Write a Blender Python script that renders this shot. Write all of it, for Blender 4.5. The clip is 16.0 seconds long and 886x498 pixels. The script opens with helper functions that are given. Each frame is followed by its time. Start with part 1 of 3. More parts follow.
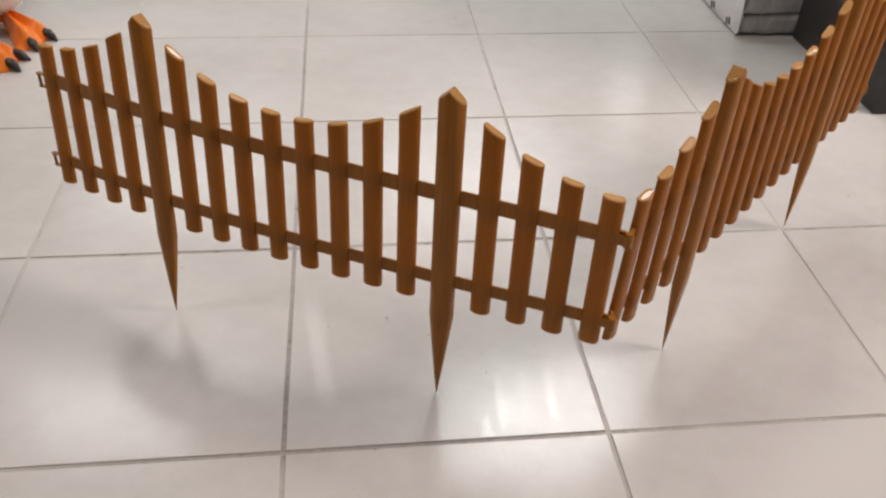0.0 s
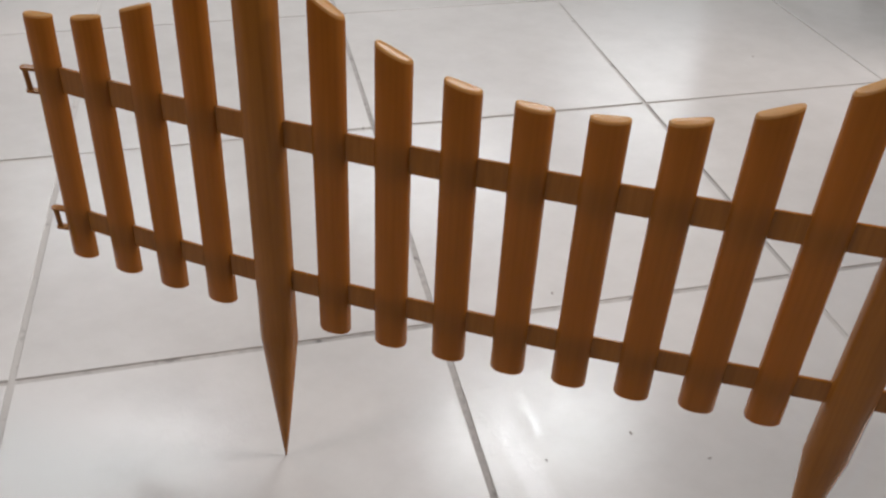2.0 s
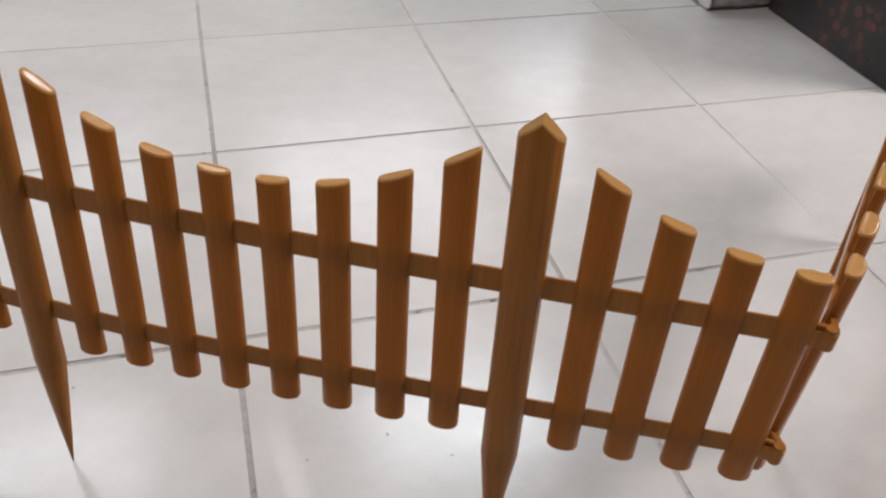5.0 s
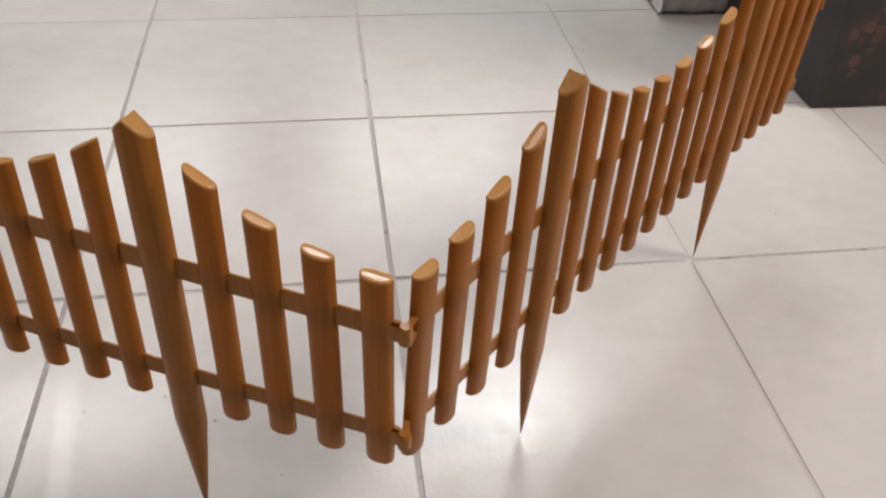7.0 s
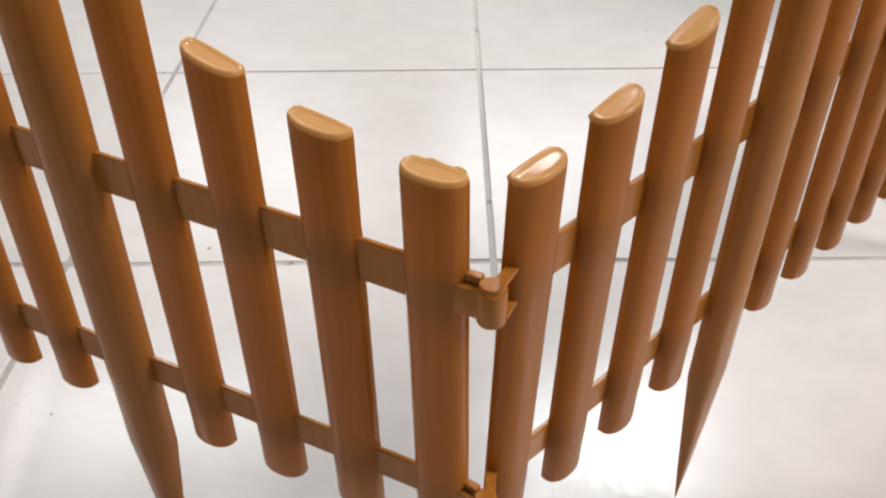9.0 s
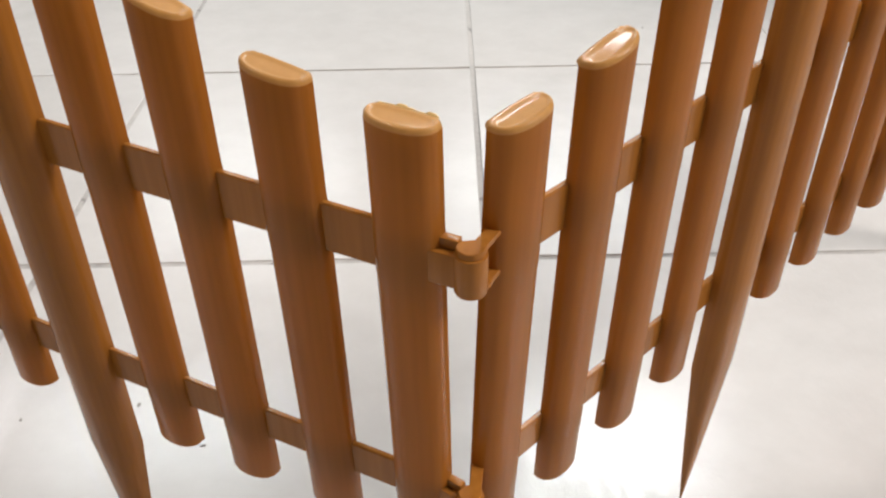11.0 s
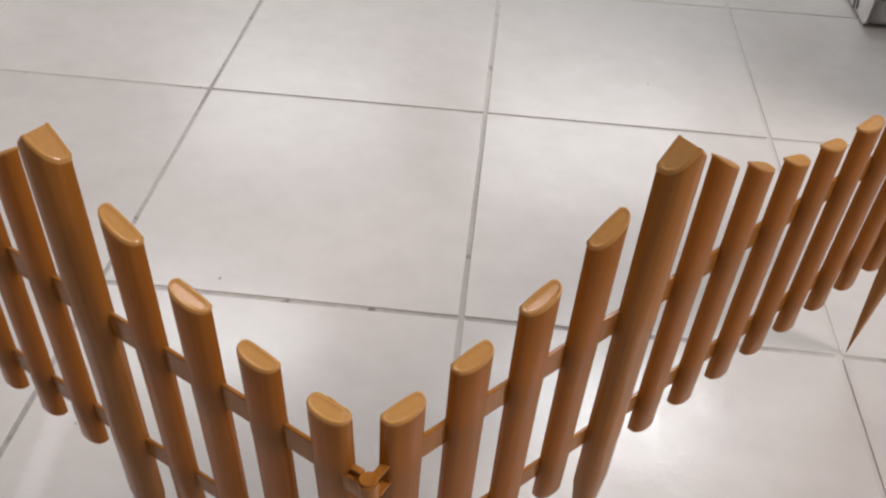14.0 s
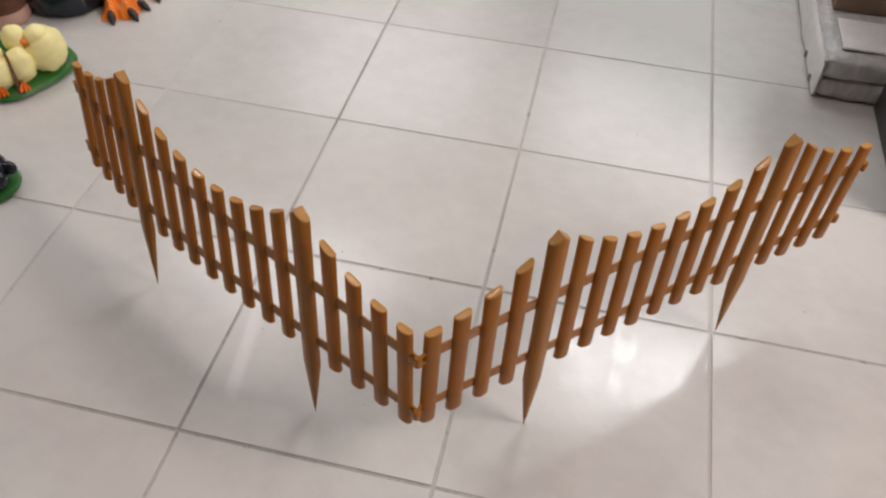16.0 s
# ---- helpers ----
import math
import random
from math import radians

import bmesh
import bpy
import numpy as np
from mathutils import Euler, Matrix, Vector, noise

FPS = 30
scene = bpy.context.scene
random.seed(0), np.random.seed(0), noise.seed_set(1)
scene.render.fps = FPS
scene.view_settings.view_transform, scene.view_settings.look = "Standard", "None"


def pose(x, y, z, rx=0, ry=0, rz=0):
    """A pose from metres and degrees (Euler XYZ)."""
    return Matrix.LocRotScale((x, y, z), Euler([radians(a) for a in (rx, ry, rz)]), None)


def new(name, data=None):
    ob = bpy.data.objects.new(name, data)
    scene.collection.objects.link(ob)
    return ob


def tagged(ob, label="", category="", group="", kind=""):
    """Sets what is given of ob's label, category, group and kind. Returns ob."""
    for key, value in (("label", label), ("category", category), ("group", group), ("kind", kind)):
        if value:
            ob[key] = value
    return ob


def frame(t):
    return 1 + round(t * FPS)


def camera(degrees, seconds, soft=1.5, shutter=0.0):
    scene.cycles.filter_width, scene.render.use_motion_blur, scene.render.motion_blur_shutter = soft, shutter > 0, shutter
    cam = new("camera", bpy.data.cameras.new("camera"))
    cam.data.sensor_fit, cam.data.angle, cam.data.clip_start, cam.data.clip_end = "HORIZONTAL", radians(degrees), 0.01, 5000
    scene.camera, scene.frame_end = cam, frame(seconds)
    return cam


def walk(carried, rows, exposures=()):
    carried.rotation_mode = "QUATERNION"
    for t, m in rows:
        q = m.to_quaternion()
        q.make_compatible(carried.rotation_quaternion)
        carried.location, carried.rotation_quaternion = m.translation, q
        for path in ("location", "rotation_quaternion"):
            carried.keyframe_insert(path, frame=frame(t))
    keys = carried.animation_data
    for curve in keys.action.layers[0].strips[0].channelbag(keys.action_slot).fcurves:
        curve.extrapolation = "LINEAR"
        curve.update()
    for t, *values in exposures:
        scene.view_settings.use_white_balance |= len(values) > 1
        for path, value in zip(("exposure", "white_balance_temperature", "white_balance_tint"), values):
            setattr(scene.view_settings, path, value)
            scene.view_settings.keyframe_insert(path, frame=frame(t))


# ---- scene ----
# ---- camera ----
cam = camera(55.35, 16.0, soft=2.3)
# seconds, place in metres, and turn in degrees (Euler XYZ)
ROWS = [
    (0.0, 0.0804, -0.5557, 0.6853, 52.20, -1.86, -6.01),
    (0.5, -0.0052, -0.4427, 0.6148, 52.10, -1.93, -8.51),
    (1.0, -0.0685, -0.3261, 0.5879, 51.41, -2.37, -11.63),
    (1.5, -0.1068, -0.2439, 0.5508, 51.59, -2.00, -13.26),
    (2.0, -0.1255, -0.1728, 0.4861, 52.16, -1.55, -12.92),
    (2.5, -0.1210, -0.1146, 0.4618, 52.79, -1.78, -12.24),
    (3.0, -0.1023, -0.1091, 0.4677, 53.16, -2.15, -12.66),
    (3.5, -0.0814, -0.1247, 0.4755, 53.12, -2.36, -13.19),
    (4.0, -0.0594, -0.1522, 0.4908, 53.07, -2.34, -13.72),
    (4.5, -0.0318, -0.2062, 0.5268, 52.74, -2.18, -14.31),
    (5.0, 0.0114, -0.2591, 0.5615, 51.92, -2.68, -15.32),
    (7.5, 0.2950, -0.3481, 0.6028, 50.52, -1.25, -3.49),
    (8.0, 0.2951, -0.2872, 0.5325, 51.12, -0.24, 0.01),
    (10.5, 0.3101, -0.1525, 0.3798, 52.85, 1.05, -0.31),
    (11.0, 0.3073, -0.1693, 0.3856, 53.26, 1.06, -0.24),
    (11.5, 0.3045, -0.1860, 0.3908, 53.69, 1.13, -0.31),
    (12.0, 0.3043, -0.2070, 0.3663, 53.25, 1.35, -0.07),
    (12.5, 0.3061, -0.2103, 0.3536, 53.64, 1.25, 0.01),
    (13.0, 0.3120, -0.1941, 0.4047, 53.36, 1.17, -0.08),
    (13.5, 0.3271, -0.1841, 0.4556, 50.98, -0.31, 1.82),
    (14.0, 0.3502, -0.1864, 0.5580, 47.59, -2.22, 5.84),
    (14.5, 0.3964, -0.2557, 0.6663, 45.78, -3.06, 10.53),
    (15.0, 0.4429, -0.3281, 0.7671, 45.19, -2.89, 13.62),
    (15.5, 0.4543, -0.4061, 0.8847, 44.06, -2.05, 13.70),
    (16.0, 0.4253, -0.4991, 0.9530, 43.76, -2.09, 12.74),
]
# seconds, stops, kelvin, tint
EXPOSURES = [(0.0, 0.25, 6910, 17), (1.0, 0.19, 6890, 17), (2.0, 0.20, 6500, 15), (3.0, 0.23, 6250, 14), (4.0, 0.26, 6200, 14), (5.0, 0.26, 6450, 15),
             (7.5, 0.25, 6710, 16), (8.2, 0.41, 6660, 15), (10.5, 0.90, 6450, 13), (11.0, 0.69, 6550, 12), (12.0, 0.38, 6600, 13), (12.5, 0.12, 6300, 13),
             (13.0, 0.51, 5840, 7), (13.5, 0.41, 6230, 15), (14.0, 0.21, 6630, 16), (14.5, -0.01, 6730, 17), (15.0, 0.07, 6780, 17), (16.0, 0.09, 6780, 17)]
walk(cam, [(t, pose(x, y, z, rx, ry, rz)) for t, x, y, z, rx, ry, rz in ROWS],
     EXPOSURES)

# ---- world and lamps ----
CEILING = 2.6
world = bpy.data.worlds.new("world")
world.use_nodes = True
world.node_tree.nodes["Background"].inputs[0].default_value = (0.5, 0.5, 0.5, 1)
world.node_tree.nodes["Background"].inputs[1].default_value = 0.035
scene.world = world

# oblong light panels in the shop ceiling
# centre, watts, length, width and tint: cool tubes ahead, warmer ones to the sides
COOL, WARM, ROSY = (0.90, 0.985, 0.985), (1.0, 0.918, 0.872), (1.0, 0.885, 0.835)
PANELS = [(-1.02, 2.45, 14.5, 1.10, 0.40, COOL), (0.95, 2.26, 22.0, 0.86, 0.50, COOL), (2.85, -0.15, 84.0, 1.18, 1.14, WARM),
          (-2.35, 0.15, 19.0, 1.18, 0.58, ROSY), (0.92, 4.40, 22.0, 1.30, 1.20, COOL), (2.90, 5.00, 30.0, 1.40, 1.70, COOL),
          (-1.02, 4.50, 16.0, 1.30, 1.20, COOL), (-0.64, 0.78, 4.8, 0.44, 0.38, WARM), (0.68, 1.06, 3.8, 0.44, 0.30, WARM)]


# ---- materials ----
TILE_PITCH, JOINT = 0.335, 0.0048


def shader(name):
    m = bpy.data.materials.new(name)
    m.use_nodes = True
    return m, m.node_tree.nodes, m.node_tree.links, m.node_tree.nodes["Principled BSDF"]


def node(nodes, kind, **values):
    n = nodes.new(kind)
    for key, value in values.items():
        n.inputs[key].default_value = value
    return n


def coords(nodes, links, scale=(1, 1, 1), space="Object"):
    tc = nodes.new("ShaderNodeTexCoord")
    mp = nodes.new("ShaderNodeMapping")
    mp.inputs["Scale"].default_value = scale
    links.new(tc.outputs[space], mp.inputs["Vector"])
    return mp.outputs["Vector"]


def ramp(nodes, links, fac, stops):
    r = nodes.new("ShaderNodeValToRGB")
    while len(r.color_ramp.elements) < len(stops):
        r.color_ramp.elements.new(0.5)
    for e, (p, c) in zip(r.color_ramp.elements, stops):
        e.position, e.color = p, (*c, 1) if len(c) == 3 else c
    links.new(fac, r.inputs["Fac"])
    return r.outputs["Color"]


def grey(v):
    return (v, v, v)


def bump(nodes, links, height, bsdf, strength, distance):
    b = node(nodes, "ShaderNodeBump", Strength=strength, Distance=distance)
    links.new(height, b.inputs["Height"])
    links.new(b.outputs["Normal"], bsdf.inputs["Normal"])
    return b


def simple(name, colour, roughness=0.5, metallic=0.0, spots=40.0, vary=0.18, relief=0.0006):
    """A paint, plaster or plastic with mottling at two scales and fine relief."""
    m, n, l, b = shader(name)
    v = coords(n, l)
    big = node(n, "ShaderNodeTexNoise", Scale=spots * 0.15, Detail=3.0)
    fine = node(n, "ShaderNodeTexNoise", Scale=spots, Detail=4.0)
    l.new(v, big.inputs["Vector"]), l.new(v, fine.inputs["Vector"])
    add = n.new("ShaderNodeMath")
    add.operation = "ADD"
    l.new(big.outputs["Fac"], add.inputs[0]), l.new(fine.outputs["Fac"], add.inputs[1])
    half = n.new("ShaderNodeMath")
    half.operation = "MULTIPLY"
    half.inputs[1].default_value = 0.5
    l.new(add.outputs[0], half.inputs[0])
    lo = tuple(c * (1 - vary) for c in colour)
    hi = tuple(min(1, c * (1 + vary)) for c in colour)
    l.new(ramp(n, l, half.outputs[0], [(0.35, lo), (0.65, hi)]), b.inputs["Base Color"])
    b.inputs["Roughness"].default_value, b.inputs["Metallic"].default_value = roughness, metallic
    if relief:
        bump(n, l, fine.outputs["Fac"], b, 0.4, relief)
    return m


def fence_plastic(name, through_wall, shades, satin=False, glow=(0.92, 0.46, 0.085)):
    """Glossy tan moulded plastic: thin walls let a little light through, faint lengthwise draw lines."""
    m, n, l, b = shader(name)
    v = coords(n, l, (1, 1, 0.03))
    lines = node(n, "ShaderNodeTexNoise", Scale=420.0, Detail=3.0)
    l.new(v, lines.inputs["Vector"])
    v2 = coords(n, l)
    cloud = node(n, "ShaderNodeTexNoise", Scale=14.0, Detail=3.0)
    l.new(v2, cloud.inputs["Vector"])
    info = n.new("ShaderNodeObjectInfo")
    mix = n.new("ShaderNodeMath")
    mix.operation = "MULTIPLY_ADD"
    mix.inputs[1].default_value = 0.55
    l.new(lines.outputs["Fac"], mix.inputs[0])
    scaled = n.new("ShaderNodeMath")
    scaled.operation = "MULTIPLY_ADD"
    scaled.inputs[1].default_value = 0.45
    l.new(cloud.outputs["Fac"], scaled.inputs[0])
    own = n.new("ShaderNodeMath")
    own.operation = "MULTIPLY"
    own.inputs[1].default_value = 0.10
    l.new(info.outputs["Random"], own.inputs[0])
    l.new(own.outputs[0], scaled.inputs[2])
    l.new(scaled.outputs[0], mix.inputs[2])
    colour = ramp(n, l, mix.outputs[0], [(0.30, shades[0]), (0.80, shades[1])])
    l.new(colour, b.inputs["Base Color"])
    b.inputs["Roughness"].default_value = 0.17
    b.inputs["IOR"].default_value = 1.45
    b.inputs["Specular IOR Level"].default_value = 0.25
    if satin:
        b.inputs["Roughness"].default_value, b.inputs["Specular IOR Level"].default_value = 0.46, 0.22
        b.inputs["Coat Weight"].default_value, b.inputs["Coat Roughness"].default_value = 0.7, 0.09
    bp = bump(n, l, lines.outputs["Fac"], b, 0.05 if satin else 0.22, 0.0004)
    tr = n.new("ShaderNodeBsdfTranslucent")
    tr.inputs["Color"].default_value = (*glow, 1)
    l.new(bp.outputs["Normal"], tr.inputs["Normal"])
    ms = n.new("ShaderNodeMixShader")
    ms.inputs["Fac"].default_value = through_wall
    l.new(b.outputs["BSDF"], ms.inputs[1]), l.new(tr.outputs["BSDF"], ms.inputs[2])
    l.new(ms.outputs["Shader"], n["Material Output"].inputs["Surface"])
    return m


def maths(nodes, links, operation, a, b=0.0, c=0.0):
    """A Math node on sockets or numbers; gives its output."""
    n = nodes.new("ShaderNodeMath")
    n.operation = operation
    for slot, value in enumerate((a, b, c)):
        if isinstance(value, (int, float)):
            n.inputs[slot].default_value = value
        else:
            links.new(value, n.inputs[slot])
    return n.outputs[0]


def step(nodes, links, value, low, high, to_low=0.0, to_high=1.0):
    """A smooth rise from to_low to to_high while value goes from low to high."""
    n = nodes.new("ShaderNodeMapRange")
    n.interpolation_type = "SMOOTHSTEP"
    n.inputs["From Min"].default_value, n.inputs["From Max"].default_value = low, high
    n.inputs["To Min"].default_value, n.inputs["To Max"].default_value = to_low, to_high
    links.new(value, n.inputs["Value"])
    return n.outputs["Result"]


def blend(nodes, links, factor, a, b):
    n = nodes.new("ShaderNodeMix")
    n.data_type = "RGBA"
    links.new(factor, n.inputs["Factor"])
    for slot, value in ((6, a), (7, b)):
        if isinstance(value, tuple):
            n.inputs[slot].default_value = (*value, 1)
        else:
            links.new(value, n.inputs[slot])
    return n.outputs[2]


# where shoes have scuffed the glaze: place on the floor and reach
SCUFFED = ((0.24, 0.06, 0.09), (0.56, 0.26, 0.13), (0.40, 0.12, 0.07), (-0.18, 0.30, 0.08), (0.05, 0.24, 0.06), (0.22, -0.06, 0.08), (-0.10, 0.02, 0.06))


def ceramic_tile():
    """Pale glazed floor tile: cloudy body, worn patches of fine brushed scuffs that break its gloss, a smeared streak
    with its sheen painted pale, and a slight difference from tile to tile.
    """
    m, n, l, b = shader("pale_glazed_tile")
    info = n.new("ShaderNodeObjectInfo")
    place = n.new("ShaderNodeNewGeometry").outputs["Position"]

    def grain(scale, detail, rough=0.5, distortion=0.0, stretch=(1, 1, 1), turn=0.0):
        v = n.new("ShaderNodeMapping")
        v.inputs["Rotation"].default_value, v.inputs["Scale"].default_value = (0, 0, turn), stretch
        l.new(place, v.inputs["Vector"])
        t = node(n, "ShaderNodeTexNoise", Scale=scale, Detail=detail, Roughness=rough, Distortion=distortion)
        l.new(v.outputs["Vector"], t.inputs["Vector"])
        return t.outputs["Fac"]

    cloud, smudge = grain(2.5, 2.0, 0.4), grain(21.0, 5.0, 0.65, 0.0, (1, 1.25, 1), 0.9)
    body = maths(n, l, "MULTIPLY_ADD", smudge, 0.55, maths(n, l, "MULTIPLY_ADD", info.outputs["Random"], 0.16, cloud))
    tone = ramp(n, l, body, [(0.55, (0.500, 0.493, 0.478)), (1.15, (0.610, 0.604, 0.590))])
    # worn patches: where, and the flecks and brush strokes in them
    sep = n.new("ShaderNodeSeparateXYZ")
    l.new(place, sep.inputs[0])
    trodden = maths(n, l, "MULTIPLY", maths(n, l, "MULTIPLY", step(n, l, sep.outputs["X"], -0.34, -0.16), step(n, l, sep.outputs["X"], 0.66, 0.84, 1.0, 0.0)),
                    maths(n, l, "MULTIPLY", step(n, l, sep.outputs["Y"], -0.25, -0.10), step(n, l, sep.outputs["Y"], 0.40, 0.58, 1.0, 0.0)))
    patch = maths(n, l, "MULTIPLY", step(n, l, grain(9.0, 3.0, 0.55, 0.6), 0.46, 0.60, 0.0, 0.6), trodden)
    ragged = maths(n, l, "MULTIPLY_ADD", grain(22.0, 4.0, 0.6), 0.16, -0.08)
    for x, y, r in SCUFFED:
        d = n.new("ShaderNodeVectorMath")
        d.operation = "DISTANCE"
        d.inputs[1].default_value = (x, y, 0)
        l.new(place, d.inputs[0])
        patch = maths(n, l, "MAXIMUM", patch, step(n, l, maths(n, l, "ADD", d.outputs["Value"], ragged), r * 0.6, r, 1.0, 0.0))
    flecks = step(n, l, grain(105.0, 5.0, 0.66, 0.2, (1.0, 0.7, 1.0), 0.5), 0.50, 0.64)
    strokes = step(n, l, grain(95.0, 3.0, 0.6, 0.5, (1.0, 0.16, 1.0), 0.22), 0.50, 0.64)
    worn = maths(n, l, "MULTIPLY", patch, maths(n, l, "MAXIMUM", maths(n, l, "MULTIPLY", flecks, 0.7), strokes))
    # the smeared streak: a band along y with ragged sides, its sheen painted pale
    across = maths(n, l, "ADD", sep.outputs["X"], maths(n, l, "MULTIPLY_ADD", sep.outputs["Y"], 0.10, -0.048))
    across = maths(n, l, "MULTIPLY_ADD", grain(7.0, 2.0, 0.45), 0.030, across)
    across = maths(n, l, "MULTIPLY_ADD", grain(130.0, 3.0, 0.6), 0.006, across)
    width = ramp(n, l, across, [(0.007, grey(0.0)), (0.013, grey(1.0)), (0.025, grey(1.0)), (0.033, grey(0.0))])
    length = ramp(n, l, sep.outputs["Y"], [(0.05, grey(0.0)), (0.09, grey(1.0)), (0.19, grey(0.8)), (0.26, grey(0.0))])
    smear_sheen = maths(n, l, "MULTIPLY", maths(n, l, "MULTIPLY", width, length), step(n, l, grain(48.0, 4.0, 0.6, 0.0, (1, 0.3, 1)), 0.30, 0.55, 0.45, 0.85))
    l.new(blend(n, l, maths(n, l, "MULTIPLY", smear_sheen, 0.55), tone, (0.80, 0.80, 0.81)), b.inputs["Base Color"])
    b.inputs["IOR"].default_value = 1.46
    l.new(maths(n, l, "MULTIPLY_ADD", worn, -0.11, 0.205), b.inputs["Roughness"])
    height = maths(n, l, "MULTIPLY", grain(190.0, 4.0, 0.65, 0.8, (1.0, 0.55, 1.0), -0.5), step(n, l, patch, 0.0, 1.0, 0.05, 0.45))
    bump(n, l, height, b, 0.5, 0.0008)
    return m


def grout_material():
    """Cement joint: chalky stretches, dark grime and black specks."""
    m, n, l, b = shader("grey_cement_grout")
    geo = n.new("ShaderNodeNewGeometry")

    def grain(scale, detail):
        t = node(n, "ShaderNodeTexNoise", Scale=scale, Detail=detail)
        l.new(geo.outputs["Position"], t.inputs["Vector"])
        return t.outputs["Fac"]

    fine, specks = grain(160.0, 4.0), grain(58.0, 2.0)
    body = maths(n, l, "MULTIPLY_ADD", fine, 0.35, grain(3.2, 4.0))
    tone = ramp(n, l, body, [(0.48, (0.23, 0.223, 0.213)), (0.66, (0.36, 0.35, 0.333)), (0.88, (0.53, 0.515, 0.49))])
    sep = n.new("ShaderNodeSeparateXYZ")
    l.new(geo.outputs["Position"], sep.inputs[0])
    cell = maths(n, l, "ABSOLUTE", maths(n, l, "SUBTRACT", maths(n, l, "FRACT", maths(n, l, "DIVIDE", sep.outputs["X"], TILE_PITCH)), 0.5))
    lengthwise = step(n, l, cell, 0.485, 0.490)
    trodden = maths(n, l, "MULTIPLY", step(n, l, sep.outputs["X"], -0.25, -0.08), step(n, l, sep.outputs["X"], 0.45, 0.62, 1.0, 0.0))
    chalk = maths(n, l, "MAXIMUM", maths(n, l, "MULTIPLY", step(n, l, sep.outputs["Y"], 0.18, 0.90), maths(n, l, "SUBTRACT", 1.0, lengthwise)),
                  maths(n, l, "MULTIPLY", lengthwise, maths(n, l, "SUBTRACT", 1.0, trodden)))
    chalk = maths(n, l, "MAXIMUM", chalk, maths(n, l, "MAXIMUM", step(n, l, sep.outputs["X"], -0.30, -0.12, 0.7, 0.0), maths(n, l, "MULTIPLY", lengthwise, step(n, l, sep.outputs["X"], 0.1, 0.2, 0.0, 0.5))))
    tone = blend(n, l, maths(n, l, "MULTIPLY", chalk, 0.85), tone, (0.53, 0.52, 0.50))
    l.new(blend(n, l, maths(n, l, "MULTIPLY", step(n, l, specks, 0.63, 0.72, 0.0, 0.75), maths(n, l, "MULTIPLY_ADD", chalk, -0.7, 1.0)), tone, (0.07, 0.066, 0.062)), b.inputs["Base Color"])
    b.inputs["Roughness"].default_value = 0.9
    bump(n, l, fine, b, 0.6, 0.001)
    return m


def floral_print():
    """Dark grey card printed with loose sprays of reddish blossoms."""
    m, n, l, b = shader("dark_grey_floral_card")
    v = coords(n, l)
    petals = node(n, "ShaderNodeTexVoronoi", Scale=52.0)
    spray = node(n, "ShaderNodeTexNoise", Scale=9.0, Detail=1.0)
    wob = node(n, "ShaderNodeTexNoise", Scale=90.0, Detail=3.0)
    for t in (petals, spray, wob):
        l.new(v, t.inputs["Vector"])
    edge = maths(n, l, "MULTIPLY_ADD", wob.outputs["Fac"], 0.25, petals.outputs["Distance"])
    bloom = maths(n, l, "MULTIPLY", step(n, l, edge, 0.50, 0.66, 1.0, 0.0), step(n, l, spray.outputs["Fac"], 0.50, 0.57))
    tint = ramp(n, l, petals.outputs["Color"], [(0.2, (0.075, 0.036, 0.030)), (0.8, (0.150, 0.066, 0.052))])
    ground = ramp(n, l, spray.outputs["Fac"], [(0.3, (0.030, 0.029, 0.029)), (0.7, (0.046, 0.044, 0.044))])
    l.new(blend(n, l, bloom, ground, tint), b.inputs["Base Color"])
    b.inputs["Roughness"].default_value = 0.45
    bump(n, l, wob.outputs["Fac"], b, 0.15, 0.0006)
    return m


def film_wrap():
    """Cloudy plastic film pulled over white board, with creases."""
    m, n, l, b = shader("cloudy_plastic_film")
    v = coords(n, l, (1, 1, 0.45))
    crease = node(n, "ShaderNodeTexNoise", Scale=26.0, Detail=4.0, Distortion=1.5)
    l.new(v, crease.inputs["Vector"])
    l.new(ramp(n, l, crease.outputs["Fac"], [(0.35, (0.44, 0.445, 0.45)), (0.7, (0.62, 0.625, 0.63))]), b.inputs["Base Color"])
    b.inputs["Roughness"].default_value = 0.22
    bump(n, l, crease.outputs["Fac"], b, 0.5, 0.006)
    return m


# second, paler pair: overhead light on the cut tops, put into their colour
TAN, LIT_TAN = ((0.259, 0.0960, 0.0145), (0.425, 0.1665, 0.0285)), ((0.52, 0.264, 0.072), (0.64, 0.340, 0.102))
PLASTIC = fence_plastic("tan_moulded_plastic", 0.27, TAN)
STAKE_PLASTIC = fence_plastic("sturdy_tan_moulded_plastic", 0.06, TAN)
CAP_PLASTIC = fence_plastic("lit_top_satin_tan_plastic", 0.20, LIT_TAN, True, (0.95, 0.60, 0.18))
FIN_PLASTIC = fence_plastic("thin_tan_moulded_plastic", 0.6, ((0.84, 0.62, 0.30), (0.92, 0.74, 0.42)), True, (0.95, 0.80, 0.50))
THICK_PLASTIC = fence_plastic("thick_tan_moulded_plastic", 0.03, TAN)
TILE = ceramic_tile()
GROUT = grout_material()
FLORAL = floral_print()
FILM = film_wrap()
PLASTER = simple("grey_brown_wall_paint", (0.20, 0.19, 0.18), 0.8, spots=30, vary=0.06)
CEILING_PAINT = simple("grey_ceiling_paint", (0.46, 0.455, 0.445), 0.9, spots=30, vary=0.05)
CARTON = simple("brown_cardboard", (0.30, 0.21, 0.15), 0.75, spots=50, vary=0.12)
